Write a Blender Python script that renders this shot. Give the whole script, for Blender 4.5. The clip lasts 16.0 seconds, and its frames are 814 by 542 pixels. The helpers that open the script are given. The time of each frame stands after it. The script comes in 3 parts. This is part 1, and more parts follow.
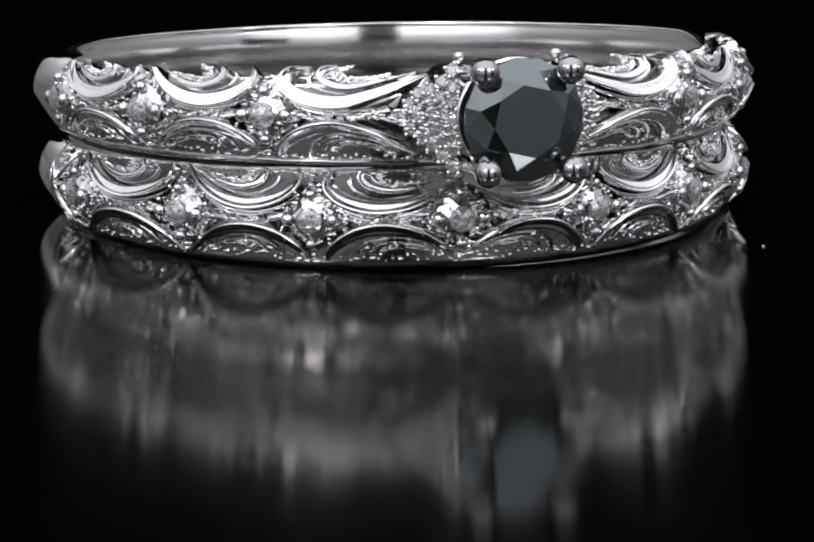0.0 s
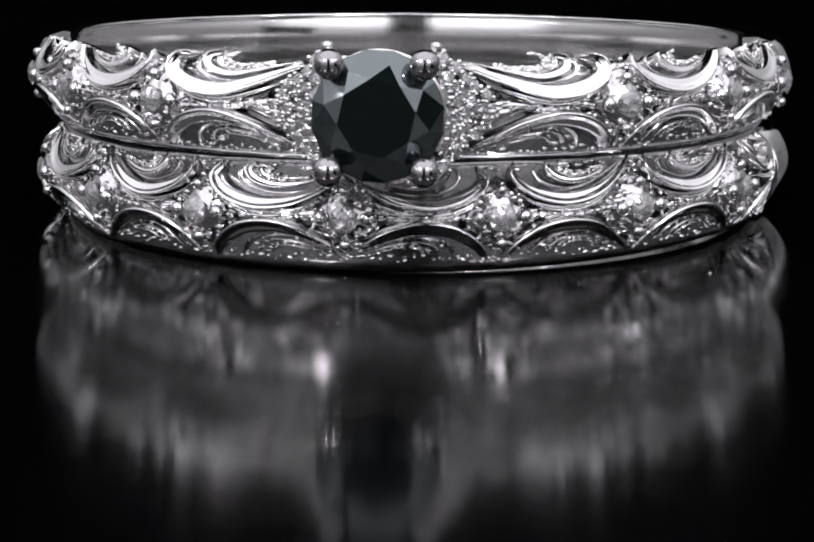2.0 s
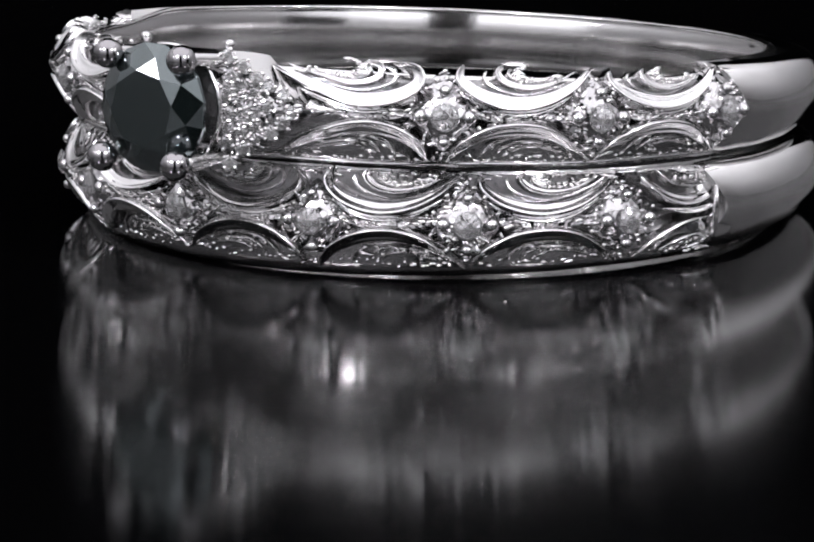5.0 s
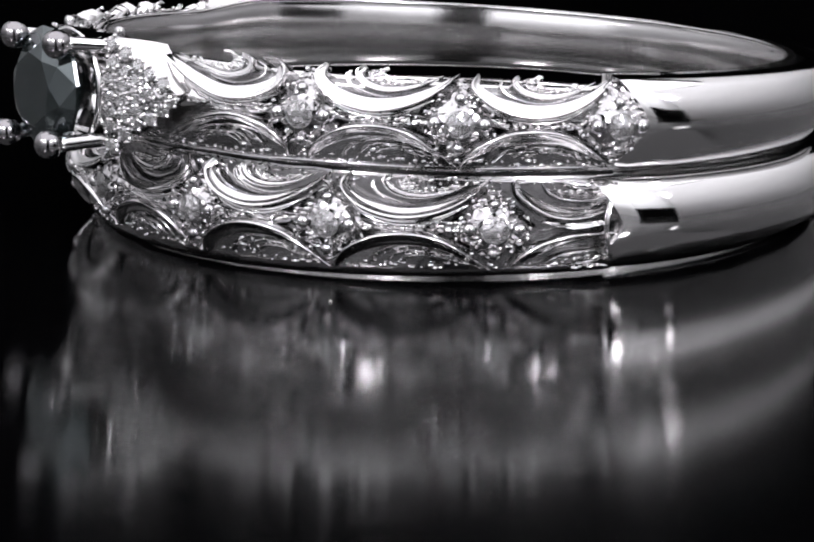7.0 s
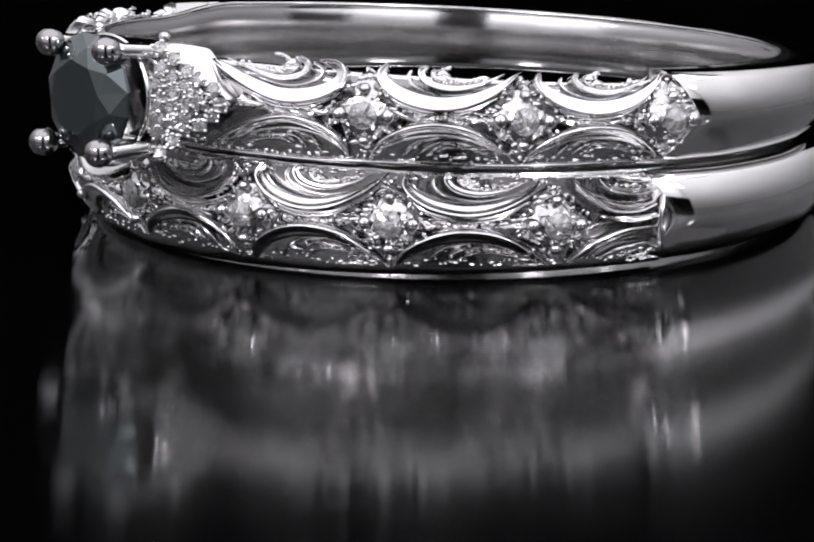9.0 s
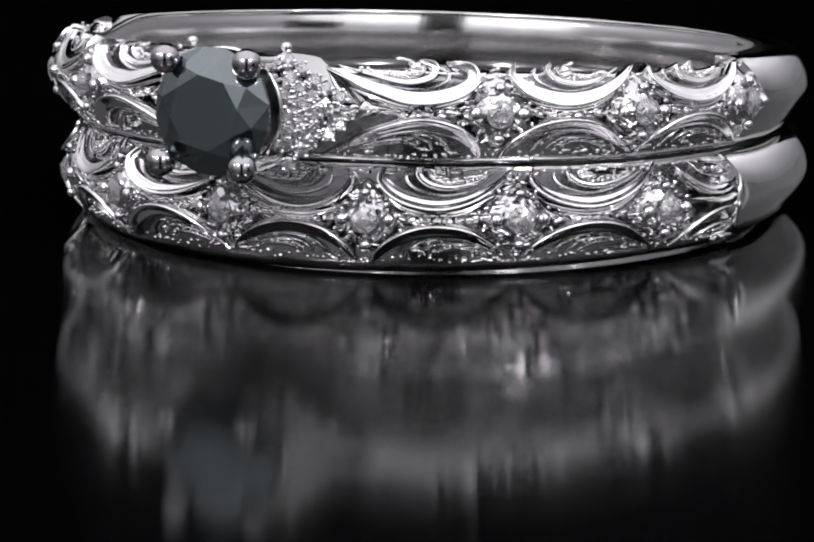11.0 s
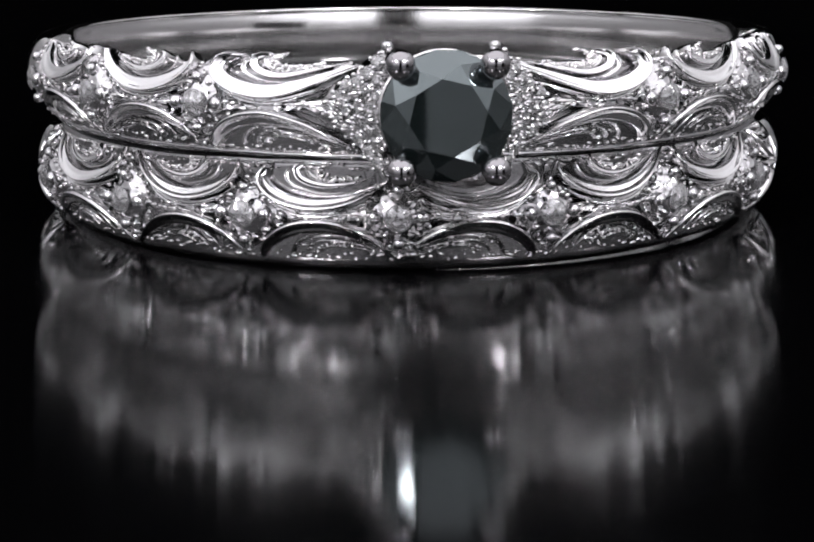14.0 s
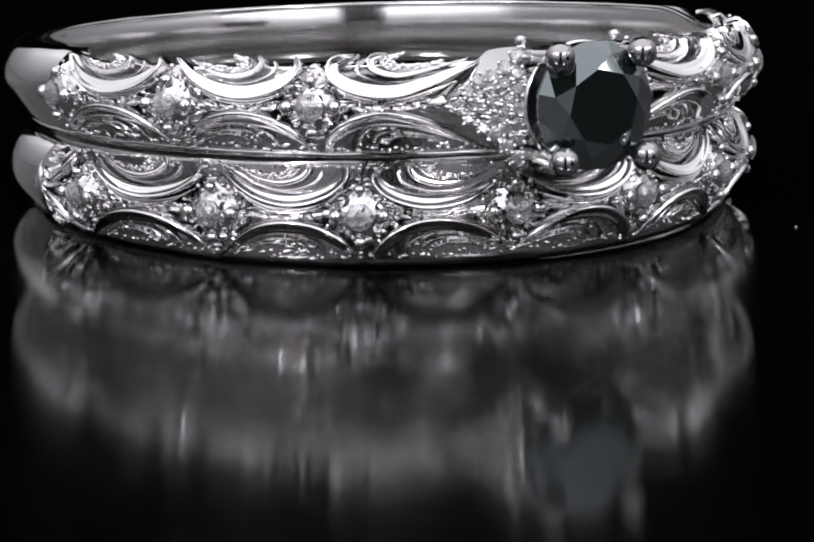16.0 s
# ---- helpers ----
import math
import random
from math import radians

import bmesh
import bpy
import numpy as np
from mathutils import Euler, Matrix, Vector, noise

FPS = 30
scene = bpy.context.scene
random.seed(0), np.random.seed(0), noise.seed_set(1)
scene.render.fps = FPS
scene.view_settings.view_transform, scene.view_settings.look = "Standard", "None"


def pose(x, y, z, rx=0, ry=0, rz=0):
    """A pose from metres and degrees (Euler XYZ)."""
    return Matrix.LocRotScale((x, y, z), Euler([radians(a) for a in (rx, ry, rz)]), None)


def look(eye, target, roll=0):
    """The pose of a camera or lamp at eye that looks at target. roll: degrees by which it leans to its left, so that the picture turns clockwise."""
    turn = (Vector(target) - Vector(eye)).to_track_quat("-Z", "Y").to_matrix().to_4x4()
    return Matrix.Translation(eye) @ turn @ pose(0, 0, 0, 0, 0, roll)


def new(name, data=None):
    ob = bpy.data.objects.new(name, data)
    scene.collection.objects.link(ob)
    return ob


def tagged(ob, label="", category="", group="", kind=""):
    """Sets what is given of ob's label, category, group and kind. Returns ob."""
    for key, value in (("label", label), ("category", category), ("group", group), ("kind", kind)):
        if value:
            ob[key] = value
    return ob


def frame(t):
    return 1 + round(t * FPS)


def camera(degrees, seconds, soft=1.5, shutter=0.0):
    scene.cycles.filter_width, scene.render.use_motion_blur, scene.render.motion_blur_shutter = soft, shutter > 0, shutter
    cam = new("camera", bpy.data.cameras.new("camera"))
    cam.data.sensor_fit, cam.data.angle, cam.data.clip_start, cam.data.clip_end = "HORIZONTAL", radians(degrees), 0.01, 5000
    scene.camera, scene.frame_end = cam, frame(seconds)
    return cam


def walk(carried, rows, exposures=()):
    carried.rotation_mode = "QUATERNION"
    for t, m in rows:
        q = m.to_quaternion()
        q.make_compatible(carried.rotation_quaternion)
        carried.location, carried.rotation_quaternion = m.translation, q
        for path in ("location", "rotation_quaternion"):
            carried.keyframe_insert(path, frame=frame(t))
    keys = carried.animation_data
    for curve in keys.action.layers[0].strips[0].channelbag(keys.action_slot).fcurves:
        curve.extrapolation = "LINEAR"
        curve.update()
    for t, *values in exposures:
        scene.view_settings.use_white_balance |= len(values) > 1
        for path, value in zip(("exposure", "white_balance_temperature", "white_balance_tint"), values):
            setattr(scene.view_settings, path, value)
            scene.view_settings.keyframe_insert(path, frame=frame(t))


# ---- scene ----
U = 0.0011  # one ring unit in metres: the bands are about 20 mm across

CAMERA_ROWS = [  # seconds, x, y, z in ring units, degrees down, degrees to the right
    (0.0, -0.25, -62.52, 12.51, 12.79, 0.76),
    (0.5, -0.25, -61.58, 12.37, 12.85, 0.76),
    (1.0, -0.24, -60.62, 12.19, 12.88, 0.78),
    (1.5, -0.23, -59.82, 11.95, 12.81, 0.80),
    (2.0, -0.20, -59.52, 11.89, 12.82, 0.79),
    (2.5, -0.18, -59.49, 11.91, 12.84, 0.78),
    (3.0, -0.17, -59.53, 11.99, 12.92, 0.76),
    (3.5, -0.16, -59.59, 12.11, 13.04, 0.75),
    (4.0, -0.13, -59.53, 12.26, 13.21, 0.74),
    (4.2, -0.12, -59.52, 12.28, 13.22, 0.74),
    (6.3, -0.06, -59.81, 12.30, 13.26, 0.64),
    (6.5, -0.05, -59.81, 12.30, 13.26, 0.64),
    (7.0, -0.05, -59.85, 12.31, 13.28, 0.64),
    (7.5, -0.04, -59.86, 12.32, 13.29, 0.65),
    (8.0, -0.06, -59.82, 12.30, 13.27, 0.64),
    (8.5, -0.07, -59.82, 12.25, 13.21, 0.64),
    (9.0, -0.10, -59.88, 12.18, 13.13, 0.64),
    (9.2, -0.10, -59.87, 12.18, 13.12, 0.64),
    (11.3, -0.03, -60.39, 12.26, 13.07, 0.63),
    (11.5, -0.03, -60.34, 12.26, 13.07, 0.63),
    (12.0, -0.08, -60.05, 12.22, 13.08, 0.65),
    (12.5, -0.12, -59.79, 12.21, 13.12, 0.67),
    (13.0, -0.16, -59.73, 12.27, 13.19, 0.76),
    (13.5, -0.19, -59.66, 12.34, 13.29, 0.75),
    (14.0, -0.22, -59.62, 12.39, 13.35, 0.74),
    (14.5, -0.22, -59.55, 12.42, 13.41, 0.76),
    (15.0, -0.23, -59.57, 12.40, 13.39, 0.76),
    (15.5, -0.24, -59.60, 12.37, 13.36, 0.78),
    (16.0, -0.24, -59.62, 12.43, 13.45, 0.79),
]
TURN = [(0.00, 15.58), (0.50, 10.53), (1.00, 5.81), (1.50, 0.96), (2.00, -3.83), (2.50, -8.70), (3.00, -13.57), (3.50, -18.51), (4.00, -23.29), (4.20, -25.30), (6.30, -47.52), (6.50, -49.50), (7.00, -54.47), (7.50, -59.34), (7.56, -59.90), (8.00, -55.57), (8.50, -50.60), (9.00, -45.71), (9.20, -43.74), (11.30, -22.17), (11.50, -20.04), (12.00, -15.23), (12.50, -9.98), (13.00, -4.93), (13.50, -0.25), (14.00, 4.45), (14.50, 9.53), (15.00, 14.45), (15.50, 19.51), (16.00, 24.70)]

cam = camera(18.95, 16.0, soft=2.1)
walk(cam, [(t, pose(x * U, y * U, (z + 0.08) * U, 90 - down, 0, -right)) for t, x, y, z, down, right in CAMERA_ROWS])

# ---- light: a dark studio with a softbox above, a diffuser panel in front and two small lamps ----
world = bpy.data.worlds.new("dark_studio")
scene.world = world
world.use_nodes = True
world.node_tree.nodes["Background"].inputs["Color"].default_value = (0.9, 0.95, 1.0, 1)
world.node_tree.nodes["Background"].inputs["Strength"].default_value = 0.0001


def area(name, eye, target, wide, high, radiance, colour=(1, 1, 1)):
    data = bpy.data.lights.new(name, "AREA")
    data.shape, data.size, data.size_y = "RECTANGLE", wide, high
    data.energy = radiance * math.pi * wide * high
    data.color = colour
    ob = new(name, data)
    ob.matrix_world = look(eye, target)
    return ob


def panel(name, azimuth, away, mid, wide, high, radiance, colour=(1, 1, 1)):
    """An upright diffuser panel, turned to the rings. Azimuth: degrees to the right of the camera's side."""
    a = radians(azimuth)
    eye = (math.sin(a) * away, -math.cos(a) * away, mid)
    return area(name, eye, (0, 0, mid * 0.98), wide, high, radiance, colour)


area("softbox_lamp", (0, -0.03, 0.28), (0, 0, 0), 0.60, 0.46, 1.72, (0.99, 0.97, 1.03))
for side in (-1, 1):
    panel("small_lamp", side * 30, 0.090, 0.062, 0.011, 0.016, 130, (1, 0.97, 1.02))
    panel("small_lamp", side * 64, 0.120, 0.070, 0.009, 0.013, 32, (1, 0.97, 1.02))
scene.view_settings.exposure = 0.05


# ---- materials ----
def material(name, colour, rough, metal=0.0, ior=1.5, trans=0.0, bump=0.0, scale=1000.0, grain=0.0, kind="NOISE"):
    """A principled surface whose roughness and tone wander at two scales, with fine relief."""
    m = bpy.data.materials.new(name)
    m.use_nodes = True
    nt = m.node_tree
    b = nt.nodes["Principled BSDF"]
    b.inputs["Metallic"].default_value = metal
    b.inputs["IOR"].default_value = ior
    b.inputs["Transmission Weight"].default_value = trans
    tc = nt.nodes.new("ShaderNodeTexCoord")
    big = nt.nodes.new("ShaderNodeTexNoise")
    big.inputs["Scale"].default_value = scale * 0.2
    big.inputs["Detail"].default_value = 4
    nt.links.new(tc.outputs["Object"], big.inputs["Vector"])
    ramp = nt.nodes.new("ShaderNodeMapRange")
    ramp.inputs["To Min"].default_value = rough * (1 - 0.35)
    ramp.inputs["To Max"].default_value = rough * (1 + 0.5)
    nt.links.new(big.outputs["Fac"], ramp.inputs["Value"])
    nt.links.new(ramp.outputs["Result"], b.inputs["Roughness"])
    mix = nt.nodes.new("ShaderNodeMix")
    mix.data_type = "RGBA"
    mix.inputs["A"].default_value = (*colour, 1)
    mix.inputs["B"].default_value = (*[c * (1 - grain) for c in colour], 1)
    nt.links.new(big.outputs["Fac"], mix.inputs["Factor"])
    nt.links.new(mix.outputs["Result"], b.inputs["Base Color"])
    if bump:
        if kind == "VORONOI":
            fine = nt.nodes.new("ShaderNodeTexVoronoi")
            out = "Distance"
        else:
            fine = nt.nodes.new("ShaderNodeTexNoise")
            out = "Fac"
            fine.inputs["Detail"].default_value = 3
        fine.inputs["Scale"].default_value = scale
        nt.links.new(tc.outputs["Object"], fine.inputs["Vector"])
        bp = nt.nodes.new("ShaderNodeBump")
        bp.inputs["Strength"].default_value = bump
        bp.inputs["Distance"].default_value = 0.00008
        nt.links.new(fine.outputs[out], bp.inputs["Height"])
        nt.links.new(bp.outputs["Normal"], b.inputs["Normal"])
    return m


GOLD = material("polished_white_gold", (0.86, 0.85, 0.85), 0.07, 1.0, bump=0.05, scale=1800, grain=0.06)
SCROLL = material("scroll_white_gold", (0.84, 0.83, 0.835), 0.11, 1.0, bump=0.06, scale=2600, grain=0.08)
# shade in the openwork's hollows is put into this darker base colour
SHADED_RECESS = material("recess_shaded_gold", (0.34, 0.335, 0.34), 0.17, 1.0, bump=0.32, scale=2200, grain=0.3)
INSIDE = material("satin_white_gold", (0.84, 0.83, 0.83), 0.13, 1.0, bump=0.10, scale=900, grain=0.2)
GRANULAR = material("granular_white_gold", (0.66, 0.65, 0.66), 0.12, 1.0, bump=0.6, scale=4600, grain=0.3, kind="VORONOI")
PRONG = material("prong_white_gold", (0.62, 0.61, 0.62), 0.07, 1.0, bump=0.03, scale=2500, grain=0.1)
# dark reflections on the claw tips are put into this lower base colour
DARKENED_GOLD = material("darkened_tip_gold", (0.36, 0.35, 0.36), 0.08, 1.0, bump=0.04, scale=2500, grain=0.1)
BLACK_STONE = material("black_diamond", (0.004, 0.006, 0.006), 0.025, 0.0, ior=2.4, grain=0.2)
DIAMOND = material("clear_diamond", (0.92, 0.92, 0.93), 0.03, 0.0, ior=2.4, trans=0.88, grain=0.03)
BLACK_STONE.node_tree.nodes["Principled BSDF"].inputs["Specular Tint"].default_value = (0.87, 0.98, 1.0, 1)
ACRYLIC = material("black_acrylic", (0.0005, 0.0005, 0.0006), 0.074, 0.0, ior=1.50, bump=0.0, scale=300)
# the plate was polished on a wheel: fine circular marks spread its reflections outwards
plate_nodes = ACRYLIC.node_tree
marks = plate_nodes.nodes.new("ShaderNodeTangent")
marks.direction_type, marks.axis = "RADIAL", "Z"
plate_nodes.links.new(marks.outputs["Tangent"], plate_nodes.nodes["Principled BSDF"].inputs["Tangent"])
plate_nodes.nodes["Principled BSDF"].inputs["Anisotropic"].default_value = 0.94
plate_nodes.nodes["Principled BSDF"].inputs["Anisotropic Rotation"].default_value = 0.25
VELVET = material("black_cloth", (0.0015, 0.0015, 0.0018), 1.0, ior=1.01, bump=0.3, scale=900, grain=0.3)
DUST = material("dust", (0.5, 0.48, 0.46), 0.8, grain=0.3, scale=4000)


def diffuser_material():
    """White fabric that glows by itself, with no lamps behind it: brightest in its upper part, dimmer towards the
    table.
    """
    m = bpy.data.materials.new("glowing_fabric")
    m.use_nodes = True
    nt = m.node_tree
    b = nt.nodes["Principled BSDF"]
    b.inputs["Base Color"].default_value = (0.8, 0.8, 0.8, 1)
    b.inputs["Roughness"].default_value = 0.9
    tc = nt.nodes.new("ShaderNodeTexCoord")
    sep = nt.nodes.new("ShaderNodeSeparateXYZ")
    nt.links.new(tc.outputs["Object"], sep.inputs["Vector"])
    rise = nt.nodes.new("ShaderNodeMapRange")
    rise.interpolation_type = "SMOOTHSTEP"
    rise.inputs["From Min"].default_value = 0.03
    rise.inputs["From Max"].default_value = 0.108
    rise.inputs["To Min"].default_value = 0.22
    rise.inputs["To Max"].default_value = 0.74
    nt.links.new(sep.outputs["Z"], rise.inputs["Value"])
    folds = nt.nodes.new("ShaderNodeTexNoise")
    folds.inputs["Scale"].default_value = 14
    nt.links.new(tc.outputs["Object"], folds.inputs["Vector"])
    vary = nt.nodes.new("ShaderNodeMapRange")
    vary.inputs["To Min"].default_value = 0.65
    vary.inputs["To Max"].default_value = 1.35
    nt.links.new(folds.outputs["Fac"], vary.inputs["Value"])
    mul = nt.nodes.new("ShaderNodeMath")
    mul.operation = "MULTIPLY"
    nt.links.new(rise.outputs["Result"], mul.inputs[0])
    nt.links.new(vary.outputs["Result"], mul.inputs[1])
    # the added glow is set strongest at the front; the flanks are dimmer
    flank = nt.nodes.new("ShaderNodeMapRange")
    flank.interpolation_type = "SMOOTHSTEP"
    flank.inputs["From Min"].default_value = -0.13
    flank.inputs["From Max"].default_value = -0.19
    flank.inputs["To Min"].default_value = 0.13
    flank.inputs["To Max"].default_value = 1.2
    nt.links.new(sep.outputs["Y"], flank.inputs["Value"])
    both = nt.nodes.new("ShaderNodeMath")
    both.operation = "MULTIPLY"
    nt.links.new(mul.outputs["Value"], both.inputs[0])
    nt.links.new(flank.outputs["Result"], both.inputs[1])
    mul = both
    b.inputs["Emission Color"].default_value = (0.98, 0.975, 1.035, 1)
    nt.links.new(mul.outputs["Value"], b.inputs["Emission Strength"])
    return m


DIFFUSER = diffuser_material()


# ---- mesh helpers ----
def mesh(name, verts, faces, mat, smooth=True):
    me = bpy.data.meshes.new(name)
    me.from_pydata([(float(v[0]) * U, float(v[1]) * U, float(v[2]) * U) for v in verts], [], faces)
    me.materials.append(mat)
    bm = bmesh.new()
    bm.from_mesh(me)
    bmesh.ops.recalc_face_normals(bm, faces=bm.faces)
    bm.to_mesh(me)
    bm.free()
    if smooth:
        me.polygons.foreach_set("use_smooth", [True] * len(me.polygons))
    me.update()
    return me


def part(name, me, parent, label="", m=None):
    ob = new(name, me)
    ob.parent = parent
    if m is not None:
        ob.matrix_local = m
    return tagged(ob, label)


DOME = 0.27  # how far the edges fall back
GROUND = 0.50  # depth of the openwork


def long_back(c):
    """The plain rear of the rings is drawn out a little from the round; c is the cosine of the angle."""
    return 1.0 if c > 0 else 1.085


def dome(s):
    """How far the crowned outside falls back from its ridge line at s, from -1 (lower edge) to 1 (upper edge)."""
    return DOME * abs(s) ** 1.7


class Band:
    """Measures of one ring: its half width and the outside surface, in degrees from its middle stone."""

    def __init__(self, half_mean, half_swing, crest, lip, foot=0.0):
        self.foot = foot
        self.lip = lip
        self.half_mean, self.half_swing, self.crest = half_mean, half_swing, crest

    def half(self, b):
        return self.half_mean + self.half_swing * math.cos(radians(b))

    def base(self, b):
        """How far the inner foot reaches below the openwork."""
        return self.foot * (0.5 + 0.5 * math.cos(radians(b)))

    def swell(self, b):
        """The ring is a little out of round on one flank."""
        q = (b + 180) % 360 - 180
        return 0.17 * max(0.0, min((q - 40) / 40, (180 - q) / 60, 1.0))

    def at(self, b, s, h=0.0):
        """Place and outward normal at b degrees, s across, h above the crowned surface."""
        a = radians(b)
        hw = self.half(b)
        slope = DOME * 1.7 * abs(s) ** 0.7 * (1 if s > 0 else -1) / hw
        n2 = Vector((1, slope)).normalized()
        r = self.crest + self.swell(b) - dome(s) + h * n2.x
        z = s * hw + h * n2.y
        out = Vector((math.sin(a), -math.cos(a), 0))
        return Vector((out.x * r, out.y * r * long_back(math.cos(a)), z)), out * n2.x + Vector((0, 0, n2.y))


def smooth_path(points, steps=9):
    """A curve through the points (Catmull-Rom)."""
    p = [np.array(q, float) for q in points]
    p = [2 * p[0] - p[1]] + p + [2 * p[-1] - p[-2]]
    out = []
    for i in range(1, len(p) - 2):
        for k in range(steps):
            t = k / steps
            a, b, c, d = p[i - 1], p[i], p[i + 1], p[i + 2]
            out.append(0.5 * (2 * b + (c - a) * t + (2 * a - 5 * b + 4 * c - d) * t * t + (3 * b - a - 3 * c + d) * t ** 3))
    out.append(p[-2])
    return out


def blade(band, points, wide, inner, outer, skew=1.0, base=-0.56, tip=0.12, mat=None):
    """A flat-topped scroll ribbon along (degrees, s) points: its top runs from the height inner, on the hollow side of its bend, to the height outer.
    It is widest where u ** skew is a half and tapers to both ends."""
    path = smooth_path(points, 8)
    n = len(path)
    pos, nor = zip(*[band.at(q[0], q[1], 0) for q in path])
    chord = (pos[0] + pos[-1]) / 2 - pos[n // 2]
    tang = (pos[n // 2 + 1] - pos[n // 2 - 1]).normalized()
    turn = 1 if tang.cross(nor[n // 2]).dot(chord) > 0 else -1
    across = ((1.0, 0), (1.0, 0.80), (0.93, 0.97), (0.84, 1.0), (0.4, None), (0.0, None), (-0.4, None), (-0.80, 1.0), (-0.92, 0.98), (-1.0, 0.80), (-1.0, 0))
    K = len(across)
    verts, faces = [], []
    for i in range(n):
        u = i / (n - 1)
        tf = max(tip, math.sin(math.pi * u ** skew) ** 0.75 if 0 < u < 1 else 0)
        along = (pos[min(i + 1, n - 1)] - pos[max(i - 1, 0)]).normalized()
        side = along.cross(nor[i]).normalized() * turn
        for v, f in across:
            h = outer + (inner - outer) * (v + 1) / 2
            if f is None:
                h -= 0.035 * (1 - v * v)
            else:
                h = base + (h - base) * f
            h = base + (h - base) * (0.45 + 0.55 * tf)
            verts.append(pos[i] + side * (v * wide / 2 * tf) + nor[i] * h)
    for i in range(n - 1):
        for k in range(K):
            a, b = i * K + k, i * K + (k + 1) % K
            faces.append((a, b, b + K, a + K))
    faces += [tuple(range(K)), tuple(range((n - 1) * K, n * K))[::-1]]
    return mesh("scroll", verts, faces, mat or SCROLL)


def ring_sweep(profile_at, b0, b1, steps, closed, mat, name):
    """A profile (list of (r, z) for an angle) swept round the ring's axis from b0 to b1 degrees."""
    verts, faces = [], []
    n = steps if closed else steps + 1
    for i in range(n):
        b = b0 + (b1 - b0) * i / steps
        a = radians(b)
        prof = profile_at(b)
        K = len(prof)
        for r, z, *shift in prof:
            g = a + radians(shift[0]) if shift else a
            verts.append((math.sin(g) * r, -math.cos(g) * r * long_back(math.cos(g)), z))
    for i in range(steps):
        for k in range(K):
            j = (i + 1) % n
            faces.append((i * K + k, i * K + (k + 1) % K, j * K + (k + 1) % K, j * K + k))
    if not closed:
        base = len(verts)
        verts += verts[:K] + verts[(n - 1) * K:n * K]
        faces += [tuple(range(base, base + K)), tuple(range(base + K, base + 2 * K))[::-1]]
    return mesh(name, verts, faces, mat)


def sphere_mesh(name, r, mat, seg=12, rings=8, stretch=1.0):
    verts, faces = [(0, 0, r * stretch)], []
    for i in range(1, rings):
        f = math.pi * i / rings
        for k in range(seg):
            g = 2 * math.pi * k / seg
            verts.append((r * math.sin(f) * math.cos(g), r * math.sin(f) * math.sin(g), r * stretch * math.cos(f)))
    verts.append((0, 0, -r * stretch))
    for k in range(seg):
        faces.append((0, 1 + k, 1 + (k + 1) % seg))
        for i in range(rings - 2):
            a = 1 + i * seg
            faces.append((a + k, a + seg + k, a + seg + (k + 1) % seg, a + (k + 1) % seg))
        a = 1 + (rings - 2) * seg
        faces.append((a + k, len(verts) - 1, a + (k + 1) % seg))
    return mesh(name, verts, faces, mat)


def brilliant_mesh(name, r, mat, table=0.57, crown=0.34, depth=0.86, n=8):
    """A round brilliant: table, star, kite and girdle facets above, a faceted pavilion below. Girdle at z = 0."""
    verts, faces = [], []

    def circle(rad, z, count, turn):
        base = len(verts)
        for k in range(count):
            g = 2 * math.pi * (k + turn) / count
            verts.append((rad * r * math.cos(g), rad * r * math.sin(g), z * r))
        return base

    t = circle(table, crown, n, 0.0)
    m = circle(table + (1 - table) * 0.52, crown * 0.68, n, 0.5)
    g1 = circle(1.0, 0.025, 2 * n, 0.0)
    g2 = circle(1.0, -0.03, 2 * n, 0.0)
    p = circle(0.5, -depth * 0.52, n, 0.0)
    verts.append((0, 0, -depth * r))
    faces.append(tuple(range(t, t + n)))
    for k in range(n):
        k1 = (k + 1) % n
        faces.append((t + k, m + k, t + k1))
        a, b, c = g1 + 2 * k, g1 + 2 * k + 1, g1 + (2 * k + 2) % (2 * n)
        faces.append((t + k, m + (k - 1) % n, a, m + k))
        faces.append((m + k, a, b))
        faces.append((m + k, b, c))
        a2, b2, c2 = g2 + 2 * k, g2 + 2 * k + 1, g2 + (2 * k + 2) % (2 * n)
        faces.append((a2, p + k, b2))
        faces.append((b2, p + k, p + k1))
        faces.append((b2, p + k1, c2))
        faces.append((p + k, len(verts) - 1, p + k1))
    for k in range(2 * n):
        faces.append((g1 + k, g2 + k, g2 + (k + 1) % (2 * n), g1 + (k + 1) % (2 * n)))
    return mesh(name, verts, faces, mat, smooth=False)


def facing(place, normal, turn=0.0):
    """A pose at a place in ring units, with its z along the normal."""
    q = Vector(normal).to_track_quat("Z", "Y").to_matrix().to_4x4()
    return Matrix.Translation(Vector(place) * U) @ q @ pose(0, 0, 0, 0, 0, turn)


BEAD = sphere_mesh("bead", 0.130, PRONG, 14, 9, 1.05)
GRAIN = sphere_mesh("grain", 0.055, GOLD, 8, 6)
MELEE = brilliant_mesh("diamond", 0.31, DIAMOND, table=0.34, crown=0.32, n=8)
SIDE_BEAD = sphere_mesh("bead", 0.165, PRONG, 16, 10, 1.0)
